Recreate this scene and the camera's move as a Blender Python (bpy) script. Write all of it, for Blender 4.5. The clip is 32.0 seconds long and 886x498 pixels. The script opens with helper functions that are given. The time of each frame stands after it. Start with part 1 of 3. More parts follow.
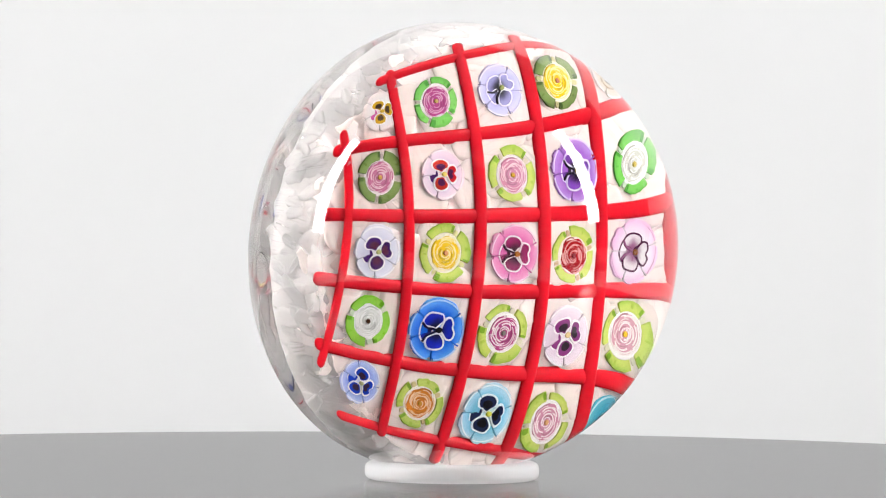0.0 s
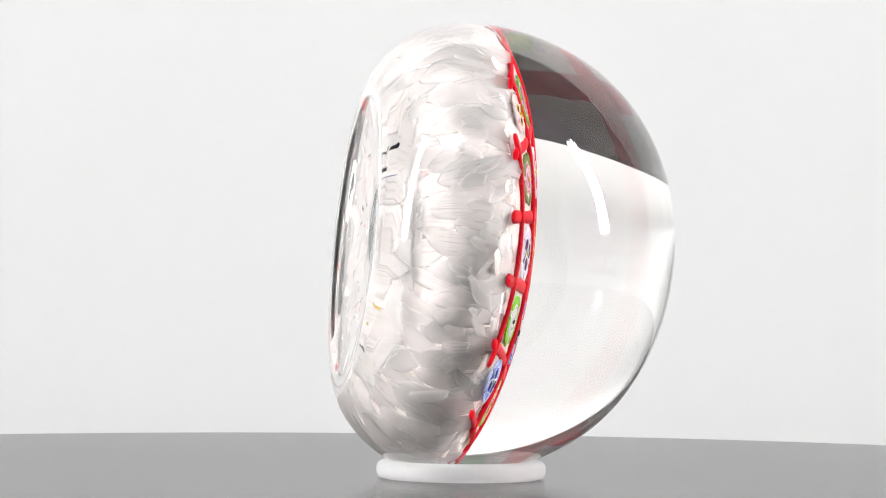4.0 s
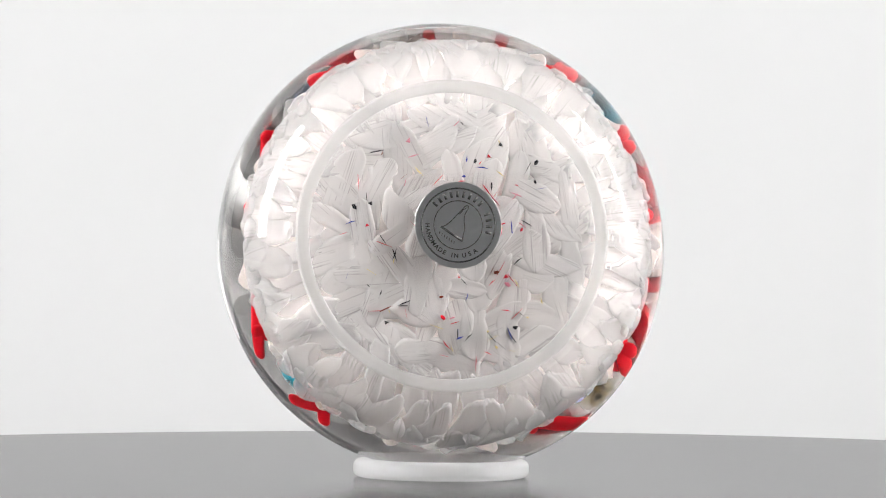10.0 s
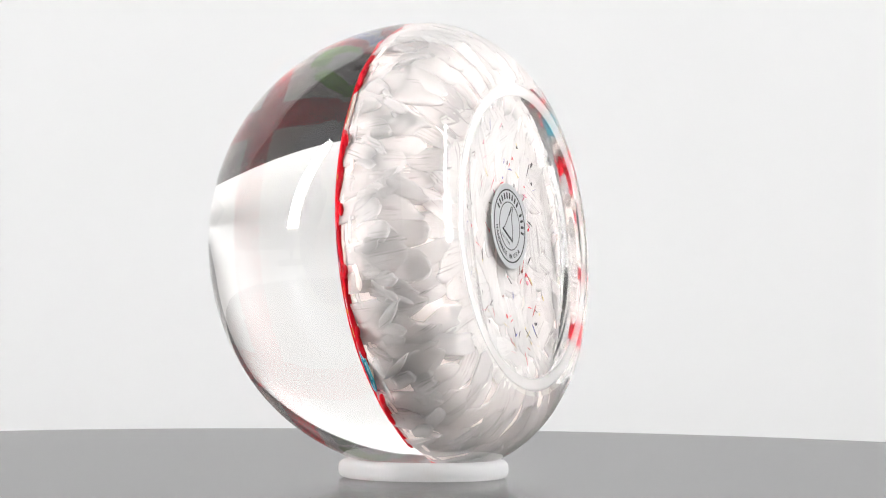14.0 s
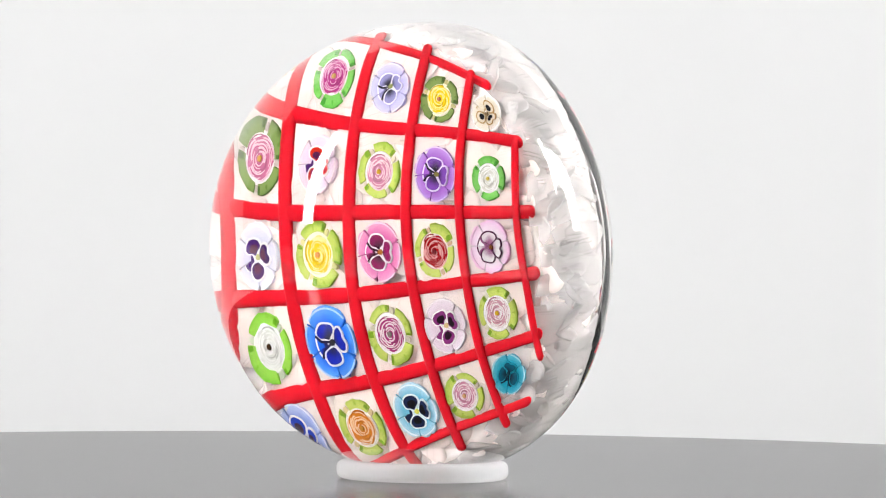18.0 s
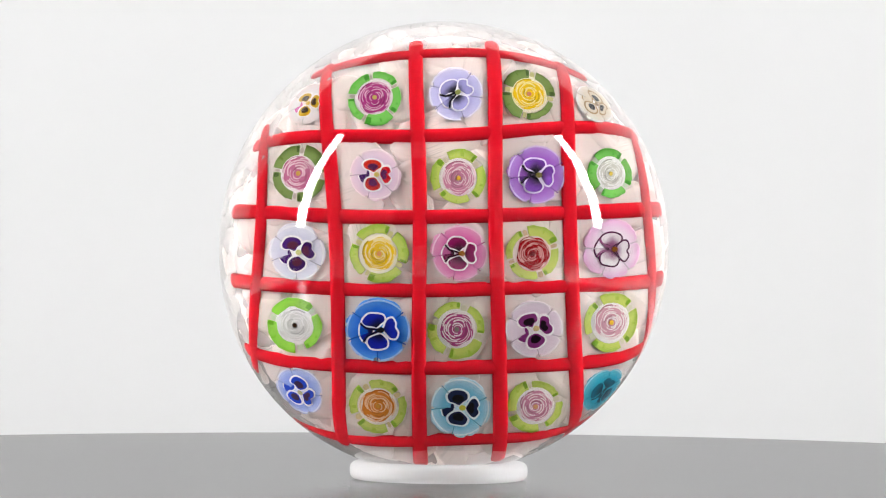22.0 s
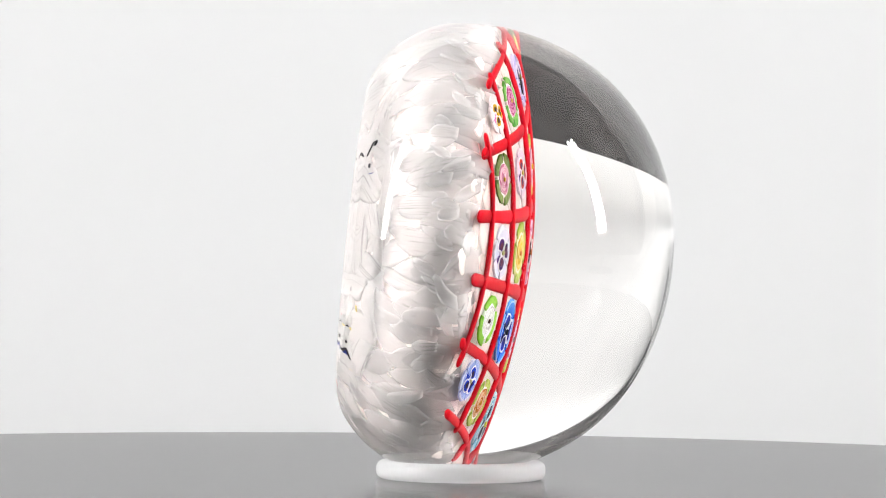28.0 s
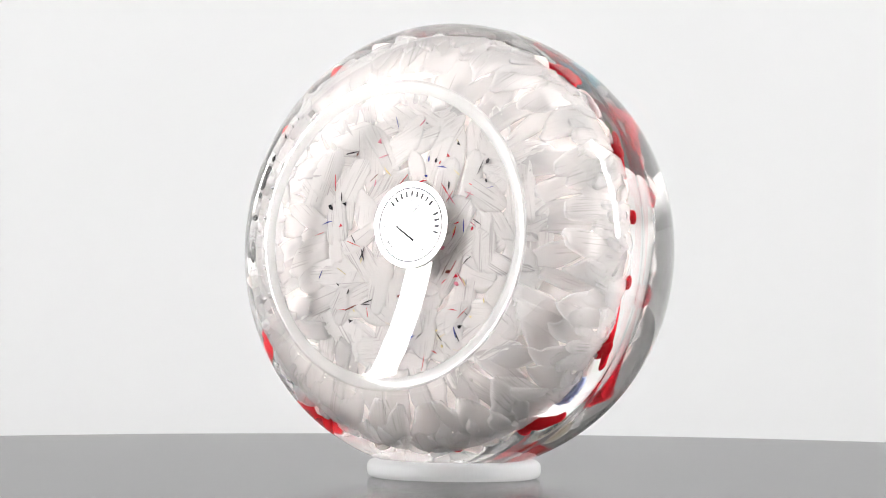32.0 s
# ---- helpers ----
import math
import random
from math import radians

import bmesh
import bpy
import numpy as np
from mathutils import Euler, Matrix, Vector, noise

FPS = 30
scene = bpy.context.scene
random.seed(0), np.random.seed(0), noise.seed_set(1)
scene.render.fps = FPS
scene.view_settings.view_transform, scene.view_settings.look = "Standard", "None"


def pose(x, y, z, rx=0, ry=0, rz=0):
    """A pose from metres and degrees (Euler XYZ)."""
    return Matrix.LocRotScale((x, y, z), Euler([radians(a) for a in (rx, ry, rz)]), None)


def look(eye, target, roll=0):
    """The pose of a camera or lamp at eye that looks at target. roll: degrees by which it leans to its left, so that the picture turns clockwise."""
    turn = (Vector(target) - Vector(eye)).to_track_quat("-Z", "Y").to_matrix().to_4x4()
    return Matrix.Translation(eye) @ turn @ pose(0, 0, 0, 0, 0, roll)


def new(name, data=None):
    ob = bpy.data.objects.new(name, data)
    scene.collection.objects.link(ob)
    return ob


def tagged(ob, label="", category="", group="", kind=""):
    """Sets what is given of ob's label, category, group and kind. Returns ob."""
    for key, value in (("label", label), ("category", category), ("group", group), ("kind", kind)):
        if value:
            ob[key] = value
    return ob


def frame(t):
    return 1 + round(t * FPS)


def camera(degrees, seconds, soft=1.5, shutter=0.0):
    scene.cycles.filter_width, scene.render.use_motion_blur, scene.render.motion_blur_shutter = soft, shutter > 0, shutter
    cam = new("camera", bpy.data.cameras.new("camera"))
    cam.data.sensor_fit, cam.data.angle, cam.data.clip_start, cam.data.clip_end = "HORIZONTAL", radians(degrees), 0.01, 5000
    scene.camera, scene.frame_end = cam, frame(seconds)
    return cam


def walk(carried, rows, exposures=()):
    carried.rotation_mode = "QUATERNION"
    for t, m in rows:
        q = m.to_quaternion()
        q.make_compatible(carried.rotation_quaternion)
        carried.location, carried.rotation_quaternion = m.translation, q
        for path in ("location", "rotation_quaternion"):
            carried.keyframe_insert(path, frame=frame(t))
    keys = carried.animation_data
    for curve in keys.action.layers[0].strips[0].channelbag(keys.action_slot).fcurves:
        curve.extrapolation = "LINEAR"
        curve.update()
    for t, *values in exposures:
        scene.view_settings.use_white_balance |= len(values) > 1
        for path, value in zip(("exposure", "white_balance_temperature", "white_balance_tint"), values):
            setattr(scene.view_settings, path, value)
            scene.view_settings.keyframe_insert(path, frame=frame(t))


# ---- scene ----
# camera: a long lens on a tripod, level with the object
FOV = 13.76
EYE = (0.0, -0.65, 0.0387)
AIM = (0.0, 0.0, 0.0406)
cam = camera(FOV, 32.0, soft=1.1)
walk(cam, [(0, look(EYE, AIM, 0.6)), (32, look(EYE, AIM, 0.6))])

MM = 0.001
TURN_RATE = 14.575    # degrees a second, seen from above counter-clockwise
FRONT_TIME = 21.9     # when the flower side faces the camera
SPHERE_AT = (0.2 * MM, -2.1 * MM, 41.15 * MM)   # centre of the glass body on the turntable
LEAN = 5.5            # flower side leans down
WARP1, WARP1_AT, WARP2, WARP2_AT = 0.375, 3.62, 0.34, 0.749   # of the platter, in mm and radians
RING_AT = (-0.45 * MM, -3.57 * MM, 0.0)

# ---- light ----
world = bpy.data.worlds.new("studio_air")
scene.world = world
world.use_nodes = True
world.node_tree.nodes["Background"].inputs[0].default_value = (1, 1, 1, 1)
world.node_tree.nodes["Background"].inputs[1].default_value = 0.05
scene.view_settings.exposure = 0.235


def area_lamp(name, eye, target, sx, sy, watts, colour=(1, 1, 1)):
    data = bpy.data.lights.new(name, "AREA")
    data.shape, data.size, data.size_y, data.energy, data.color = "RECTANGLE", sx, sy, watts, colour
    ob = new(name, data)
    ob.matrix_world = look(eye, target)
    return ob


# Unseen lamps added to whiten the backdrop, turned away from the glass.
area_lamp("added_backdrop_fill", (0, 0.72, 1.5), (0, 1.2, 1.36), 3.6, 0.4, 16.5)
for side in (-1, 1):
    area_lamp("added_backdrop_fill", (1.3 * side, 0.4, 0.3), (1.22 * side, 1.15, 0.22), 0.9, 0.6, 5.1)


# ---- materials ----
def mat(name, colour, rough=0.5, metal=0.0, vary=0.0, scale=400.0, bump=0.0, bump_scale=None, coat=0.0,
        trans=0.0, ior=1.5, emit=0.0, spec=0.5, translucent=0.0, rand=0.0, milky=0.0):
    m = bpy.data.materials.new(name)
    m.use_nodes = True
    nt = m.node_tree
    b = nt.nodes["Principled BSDF"]
    b.inputs["Base Color"].default_value = (*colour, 1)
    b.inputs["Roughness"].default_value = rough
    b.inputs["Metallic"].default_value = metal
    b.inputs["IOR"].default_value = ior
    b.inputs["Transmission Weight"].default_value = trans
    b.inputs["Coat Weight"].default_value = coat
    b.inputs["Specular IOR Level"].default_value = spec
    if milky:
        b.inputs["Subsurface Weight"].default_value = 1.0
        b.inputs["Subsurface Radius"].default_value = (1.0, 0.92, 0.88)
        b.inputs["Subsurface Scale"].default_value = milky
    if emit:
        b.inputs["Emission Color"].default_value = (*colour, 1)
        b.inputs["Emission Strength"].default_value = emit
    tc = nt.nodes.new("ShaderNodeTexCoord")
    if vary or rand:
        n = nt.nodes.new("ShaderNodeTexNoise")
        n.inputs["Scale"].default_value = scale
        n.inputs["Detail"].default_value = 6
        nt.links.new(tc.outputs["Object"], n.inputs["Vector"])
        ramp = nt.nodes.new("ShaderNodeMapRange")
        ramp.inputs["From Min"].default_value, ramp.inputs["From Max"].default_value = 0.25, 0.75
        ramp.inputs["To Min"].default_value, ramp.inputs["To Max"].default_value = 1 - vary, 1 + vary
        nt.links.new(n.outputs["Fac"], ramp.inputs["Value"])
        value = ramp.outputs[0]
        if rand:
            info = nt.nodes.new("ShaderNodeObjectInfo")
            mr = nt.nodes.new("ShaderNodeMapRange")
            mr.inputs["To Min"].default_value, mr.inputs["To Max"].default_value = 1 - rand, 1 + rand
            nt.links.new(info.outputs["Random"], mr.inputs["Value"])
            mul = nt.nodes.new("ShaderNodeMath")
            mul.operation = "MULTIPLY"
            nt.links.new(value, mul.inputs[0])
            nt.links.new(mr.outputs[0], mul.inputs[1])
            value = mul.outputs[0]
        sc = nt.nodes.new("ShaderNodeVectorMath")
        sc.operation = "SCALE"
        sc.inputs[0].default_value = colour
        nt.links.new(value, sc.inputs["Scale"])
        nt.links.new(sc.outputs[0], b.inputs["Base Color"])
    if bump:
        n2 = nt.nodes.new("ShaderNodeTexNoise")
        n2.inputs["Scale"].default_value = bump_scale or scale * 3
        n2.inputs["Detail"].default_value = 4
        nt.links.new(tc.outputs["Object"], n2.inputs["Vector"])
        bp = nt.nodes.new("ShaderNodeBump")
        bp.inputs["Strength"].default_value = bump
        bp.inputs["Distance"].default_value = 0.0003
        nt.links.new(n2.outputs["Fac"], bp.inputs["Height"])
        nt.links.new(bp.outputs[0], b.inputs["Normal"])
    if translucent:
        tl = nt.nodes.new("ShaderNodeBsdfTranslucent")
        tl.inputs[0].default_value = (*colour, 1)
        mix = nt.nodes.new("ShaderNodeMixShader")
        mix.inputs[0].default_value = translucent
        nt.links.new(b.outputs[0], mix.inputs[1])
        nt.links.new(tl.outputs[0], mix.inputs[2])
        nt.links.new(mix.outputs[0], nt.nodes["Material Output"].inputs["Surface"])
    return m


GLASS = mat("clear_glass", (1.0, 0.988, 0.968), 0.0, trans=1.0, ior=1.5)
FROST = mat("frosted_ground_glass", (0.72, 0.715, 0.71), 0.8, spec=0.1, vary=0.04, translucent=0.45)


def see_through(m, amount):
    """Lets part of the light pass straight through a thin frosted skin."""
    nt = m.node_tree
    out = nt.nodes["Material Output"]
    was = out.inputs["Surface"].links[0].from_socket
    mix = nt.nodes.new("ShaderNodeMixShader")
    mix.inputs[0].default_value = amount
    nt.links.new(was, mix.inputs[1])
    nt.links.new(nt.nodes.new("ShaderNodeBsdfTransparent").outputs[0], mix.inputs[2])
    nt.links.new(mix.outputs[0], out.inputs["Surface"])


see_through(FROST, 0.64)
SILICONE = mat("milky_silicone", (0.75, 0.755, 0.76), 0.25, vary=0.03, translucent=0.7)
see_through(SILICONE, 0.18)
TABLE = mat("dark_satin_turntable", (0.030, 0.030, 0.0305), 0.24, spec=0.042, vary=0.35, scale=60, bump=0.0, bump_scale=1800)


def mottled_gloss(m, scale, low, high):
    """Roughness that changes in small blotches."""
    nt = m.node_tree
    tc = nt.nodes.new("ShaderNodeTexCoord")
    n = nt.nodes.new("ShaderNodeTexNoise")
    n.inputs["Scale"].default_value = scale
    n.inputs["Detail"].default_value = 5
    nt.links.new(tc.outputs["Object"], n.inputs["Vector"])
    mr = nt.nodes.new("ShaderNodeMapRange")
    mr.inputs["From Min"].default_value, mr.inputs["From Max"].default_value = 0.3, 0.7
    mr.inputs["To Min"].default_value, mr.inputs["To Max"].default_value = low, high
    nt.links.new(n.outputs["Fac"], mr.inputs["Value"])
    nt.links.new(mr.outputs[0], nt.nodes["Principled BSDF"].inputs["Roughness"])


mottled_gloss(TABLE, 1100, 0.14, 0.20)
SHEET = mat("white_paper_sweep", (0.85, 0.85, 0.85), 0.9, vary=0.01, scale=3)
DARKWALL = mat("added_dark_panel", (0.05, 0.05, 0.052), 0.8, vary=0.05, scale=4)
CEILING = mat("dark_ceiling_paint", (0.11, 0.11, 0.112), 0.8, vary=0.03, scale=4)
PALEWALL = mat("mid_grey_wall_paint", (0.58, 0.575, 0.57), 0.8, vary=0.03, scale=4)
SIDEWALL = mat("grey_wall_paint", (0.22, 0.22, 0.222), 0.8, vary=0.05, scale=4)
HOUSING = mat("black_lamp_housing", (0.02, 0.02, 0.02), 0.5, vary=0.1)
DIFFUSER = mat("lit_diffuser", (1.0, 0.985, 0.98), 0.5, emit=76)
RED = mat("red_glass_rod", (0.58, 0.007, 0.018), 0.35, vary=0.06, scale=500, spec=0.05, translucent=0.35)
CUSHION = mat("pinkish_opal_ground", (0.95, 0.90, 0.885), 0.6, vary=0.05, scale=500, spec=0.05, translucent=0.35)
SILVER = mat("brushed_silver_foil", (0.62, 0.63, 0.64), 0.34, metal=1.0, vary=0.04, scale=800)
INK = mat("black_print", (0.015, 0.015, 0.015), 0.5, vary=0.1)


def petal_material(name, white, low=0.47, clear=0.28, streak=(0.62, 0.59, 0.60), glow=0.6):
    """Opal glass with fine streaks along each petal."""
    m = mat(name, white, 0.5, spec=0.05, translucent=glow)
    nt = m.node_tree
    b = nt.nodes["Principled BSDF"]
    tc = nt.nodes.new("ShaderNodeTexCoord")
    info = nt.nodes.new("ShaderNodeObjectInfo")
    shift = nt.nodes.new("ShaderNodeVectorMath")
    shift.operation = "SCALE"
    shift.inputs[0].default_value = (0.31, 0.17, 0.23)
    nt.links.new(info.outputs["Random"], shift.inputs["Scale"])
    moved = nt.nodes.new("ShaderNodeVectorMath")
    nt.links.new(tc.outputs["Object"], moved.inputs[0])
    nt.links.new(shift.outputs[0], moved.inputs[1])
    stretch = nt.nodes.new("ShaderNodeVectorMath")
    stretch.operation = "MULTIPLY"
    stretch.inputs[1].default_value = (3600, 60, 70)
    nt.links.new(moved.outputs[0], stretch.inputs[0])
    thread = nt.nodes.new("ShaderNodeTexNoise")
    thread.inputs["Scale"].default_value = 1.0
    thread.inputs["Detail"].default_value = 1.0
    nt.links.new(stretch.outputs[0], thread.inputs["Vector"])
    line = nt.nodes.new("ShaderNodeMapRange")
    line.inputs["From Min"].default_value, line.inputs["From Max"].default_value = 0.33, 0.43
    nt.links.new(thread.outputs["Fac"], line.inputs["Value"])
    n = nt.nodes.new("ShaderNodeTexNoise")
    n.inputs["Scale"].default_value = 170
    n.inputs["Detail"].default_value = 3
    nt.links.new(moved.outputs[0], n.inputs["Vector"])
    soft = nt.nodes.new("ShaderNodeMapRange")
    soft.inputs["From Min"].default_value, soft.inputs["From Max"].default_value = low, low + 0.11
    nt.links.new(n.outputs["Fac"], soft.inputs["Value"])
    mx = nt.nodes.new("ShaderNodeMath")
    mx.operation = "MAXIMUM"
    nt.links.new(line.outputs[0], mx.inputs[0])
    nt.links.new(soft.outputs[0], mx.inputs[1])
    mixc = nt.nodes.new("ShaderNodeMix")
    mixc.data_type = "RGBA"
    mixc.inputs["A"].default_value = (*streak, 1)
    mixc.inputs["B"].default_value = (*white, 1)
    nt.links.new(mx.outputs[0], mixc.inputs["Factor"])
    tone = nt.nodes.new("ShaderNodeMapRange")
    tone.inputs["To Min"].default_value, tone.inputs["To Max"].default_value = 0.9, 1.08
    nt.links.new(info.outputs["Random"], tone.inputs["Value"])
    sc = nt.nodes.new("ShaderNodeVectorMath")
    sc.operation = "SCALE"
    nt.links.new(mixc.outputs["Result"], sc.inputs[0])
    nt.links.new(tone.outputs[0], sc.inputs["Scale"])
    nt.links.new(sc.outputs[0], b.inputs["Base Color"])
    relief = nt.nodes.new("ShaderNodeBump")
    relief.inputs["Strength"].default_value = 0.3
    relief.inputs["Distance"].default_value = 0.0005
    both = nt.nodes.new("ShaderNodeMath")
    nt.links.new(thread.outputs["Fac"], both.inputs[0])
    nt.links.new(n.outputs["Fac"], both.inputs[1])
    nt.links.new(both.outputs[0], relief.inputs["Height"])
    nt.links.new(relief.outputs[0], b.inputs["Normal"])
    see_through(m, clear)
    gap = nt.nodes.new("ShaderNodeMapRange")
    gap.inputs["To Min"].default_value, gap.inputs["To Max"].default_value = min(0.9, clear + 0.18), clear
    nt.links.new(mx.outputs[0], gap.inputs["Value"])
    last = nt.nodes["Material Output"].inputs["Surface"].links[0].from_node
    nt.links.new(gap.outputs[0], last.inputs[0])
    return m


# Light is evened in colour: flower-side white raised, others lowered; the pink is real.
PETAL = petal_material("white_opal_petal", (0.84, 0.833, 0.831), 0.45, 0.36, glow=0.66)
SIDE_PETAL = petal_material("milky_opal_petal", (0.84, 0.834, 0.833), 0.36, 0.60, (0.74, 0.72, 0.725), 0.72)
LIT_GROUND_PETAL = petal_material("pinkish_brightened_petal", (0.97, 0.91, 0.885), 0.39, 0.26, (0.99, 0.97, 0.96))
TINTS = {}


def tint(colour, outer=None, r0=0.0, r1=0.004):
    """Cane glass: one colour, or a blend from colour at r0 to outer at r1 (metres from the flower's middle)."""
    key = (colour, outer, r0, r1)
    colour = tuple(v ** 1.12 for v in colour)
    outer = tuple(v ** 1.12 for v in outer) if outer else None
    if key in TINTS:
        return TINTS[key]
    m = mat("cane_glass", colour, 0.45, vary=0.0 if outer else 0.10, scale=1400, spec=0.05, translucent=0.4)
    if outer:
        nt = m.node_tree
        tc = nt.nodes.new("ShaderNodeTexCoord")
        ln = nt.nodes.new("ShaderNodeVectorMath")
        ln.operation = "LENGTH"
        nt.links.new(tc.outputs["Object"], ln.inputs[0])
        n = nt.nodes.new("ShaderNodeTexNoise")
        n.inputs["Scale"].default_value = 900
        nt.links.new(tc.outputs["Object"], n.inputs["Vector"])
        ad = nt.nodes.new("ShaderNodeMath")
        ad.operation = "MULTIPLY_ADD"
        ad.inputs[1].default_value = 0.0012
        nt.links.new(n.outputs["Fac"], ad.inputs[0])
        nt.links.new(ln.outputs["Value"], ad.inputs[2])
        mr = nt.nodes.new("ShaderNodeMapRange")
        mr.interpolation_type = "SMOOTHSTEP"
        mr.inputs["From Min"].default_value, mr.inputs["From Max"].default_value = r0 + 0.0006, r1 + 0.0006
        nt.links.new(ad.outputs[0], mr.inputs["Value"])
        mx = nt.nodes.new("ShaderNodeMix")
        mx.data_type = "RGBA"
        mx.inputs["A"].default_value, mx.inputs["B"].default_value = (*colour, 1), (*outer, 1)
        nt.links.new(mr.outputs[0], mx.inputs["Factor"])
        nt.links.new(mx.outputs["Result"], nt.nodes["Principled BSDF"].inputs["Base Color"])
    TINTS[key] = m
    return m


# ---- mesh helpers ----
def mesh_object(name, bm, material, parent=None, label="", smooth=True):
    me = bpy.data.meshes.new(name)
    bm.normal_update()
    bm.to_mesh(me)
    bm.free()
    if smooth:
        me.polygons.foreach_set("use_smooth", [True] * len(me.polygons))
    for m in material if isinstance(material, (list, tuple)) else (material,):
        me.materials.append(m)
    ob = new(name, me)
    if parent:
        ob.parent = parent
    if label:
        tagged(ob, label)
    return ob


def part(name, bm, material, parent, label="", smooth=True):
    return mesh_object(name, bm, material, parent, label, smooth)


def lathe_bm(profile, seg=96, axis="Z", closed=False):
    """A surface of revolution from (height, radius) pairs, in mm."""
    bm = bmesh.new()
    rings = []
    for h, r in profile:
        if r < 1e-6:
            p = (0, 0, h) if axis == "Z" else (0, h, 0)
            rings.append([bm.verts.new([c * MM for c in p])])
            continue
        ring = []
        for i in range(seg):
            a = 2 * math.pi * i / seg
            p = (r * math.cos(a), r * math.sin(a), h) if axis == "Z" else (r * math.cos(a), h, r * math.sin(a))
            ring.append(bm.verts.new([c * MM for c in p]))
        rings.append(ring)
    pairs = list(zip(rings, rings[1:]))
    if closed:
        pairs.append((rings[-1], rings[0]))
    for a, b in pairs:
        for i in range(seg):
            j = (i + 1) % seg
            if len(a) == 1 and len(b) == 1:
                continue
            if len(a) == 1:
                bm.faces.new((a[0], b[i], b[j]))
            elif len(b) == 1:
                bm.faces.new((a[i], b[0], a[j]))
            else:
                bm.faces.new((a[i], b[i], b[j], a[j]))
    bmesh.ops.recalc_face_normals(bm, faces=bm.faces)
    return bm


def box_bm(x0, y0, z0, x1, y1, z1, bevel=0.0):
    bm = bmesh.new()
    bmesh.ops.create_cube(bm, size=1)
    for v in bm.verts:
        v.co = ((x0 + x1) / 2 + v.co.x * (x1 - x0), (y0 + y1) / 2 + v.co.y * (y1 - y0), (z0 + z1) / 2 + v.co.z * (z1 - z0))
    if bevel:
        bmesh.ops.bevel(bm, geom=bm.edges[:], offset=bevel, segments=2, affect="EDGES")
    return bm


def smooth_chain(points, per=8):
    """Catmull-Rom through points."""
    out = []
    n = len(points)
    for i in range(n - 1):
        p0, p1, p2, p3 = (points[max(i - 1, 0)], points[i], points[i + 1], points[min(i + 2, n - 1)])
        for s in range(per):
            t = s / per
            out.append(tuple(0.5 * (2 * b + (c - a) * t + (2 * a - 5 * b + 4 * c - d) * t * t + (3 * b - a - 3 * c + d) * t ** 3)
                             for a, b, c, d in zip(p0, p1, p2, p3)))
    out.append(tuple(points[-1]))
    return out


# ---- studio shell ----
def studio():
    # white paper sweep: flat under the turntable, curving up behind
    bm = bmesh.new()
    line = [(-0.64, -0.03), (0.7, -0.03)]
    for i in range(1, 13):
        a = math.pi / 2 * i / 12
        line.append((0.7 + 0.5 * math.sin(a), -0.03 + 0.5 * (1 - math.cos(a))))
    line.append((1.2, 1.7))
    rows = []
    for y, z in line:
        rows.append([bm.verts.new((x, y, z)) for x in (-2.15, 2.15)])
    under = [[bm.verts.new((v.co.x, v.co.y + 0.004, v.co.z - 0.004)) for v in r] for r in rows]
    for a, b in zip(rows, rows[1:]):
        bm.faces.new((a[0], a[1], b[1], b[0]))
    for a, b in zip(under, under[1:]):
        bm.faces.new((a[0], b[0], b[1], a[1]))
    bmesh.ops.recalc_face_normals(bm, faces=bm.faces)
    ob = mesh_object("backdrop", bm, SHEET)
    tagged(ob, "seamless white paper sweep behind the turntable", "backdrop", kind="structure")
    for name, b, m, label in (
            ("wall_west", (-2.8, -1.7, -0.05, -2.62, 1.3, 1.8), SIDEWALL, "grey painted studio wall"),
            ("wall_east", (2.62, -1.7, -0.05, 2.8, 1.3, 1.8), SIDEWALL, "grey painted studio wall"),
            ("wall_south", (-2.62, -1.7, -0.05, 2.62, -1.6, 1.8), PALEWALL, "grey studio wall behind the tripod"),
            # curtain: an added panel out of view, so foil and glass edges reflect dark
            ("curtain", (-0.62, -1.598, -0.02, 0.62, -1.57, 1.3), DARKWALL, "unseen dark panel added behind the camera to darken reflections"),
            ("wall_north", (-2.62, 1.21, -0.05, 2.62, 1.3, 1.8), SIDEWALL, "grey studio wall behind the paper sweep"),
            ("floor", (-2.8, -1.7, -0.15, 2.8, 1.3, -0.05), PALEWALL, "grey studio table board under the sweep"),
            ("ceiling", (-2.8, -1.7, 1.8, 2.8, 1.3, 1.9), CEILING, "dark grey studio ceiling")):
        tagged(mesh_object(name, box_bm(*b), m, smooth=False), label, name.split("_")[0], kind="structure")


def strip_light(x, y, z0, z1, width, face):
    """An upright strip lamp whose lit face looks along face (+1: to +x)."""
    root = new("strip_light")
    root.matrix_world = Matrix.Translation((x, y, 0)) @ pose(0, 0, 0, 0, 0, face)
    part("housing", box_bm(-0.03, -width / 2 - 0.004, z0 - 0.01, -0.002, width / 2 + 0.004, z1 + 0.01, 0.003), HOUSING, root, "black metal lamp housing")
    part("diffuser", box_bm(-0.004, -width / 2, z0, 0.0, width / 2, z1, 0.001), DIFFUSER, root, "glowing white diffuser", smooth=False)
    part("stand", box_bm(-0.022, -0.008, -0.03, -0.01, 0.008, z0 - 0.008, 0.002), HOUSING, root)
    part("foot", box_bm(-0.08, -0.08, -0.03, 0.05, 0.08, -0.02, 0.003), HOUSING, root)
    return tagged(root, "upright white strip lamp on a black stand", "lamp", "strip lamps")


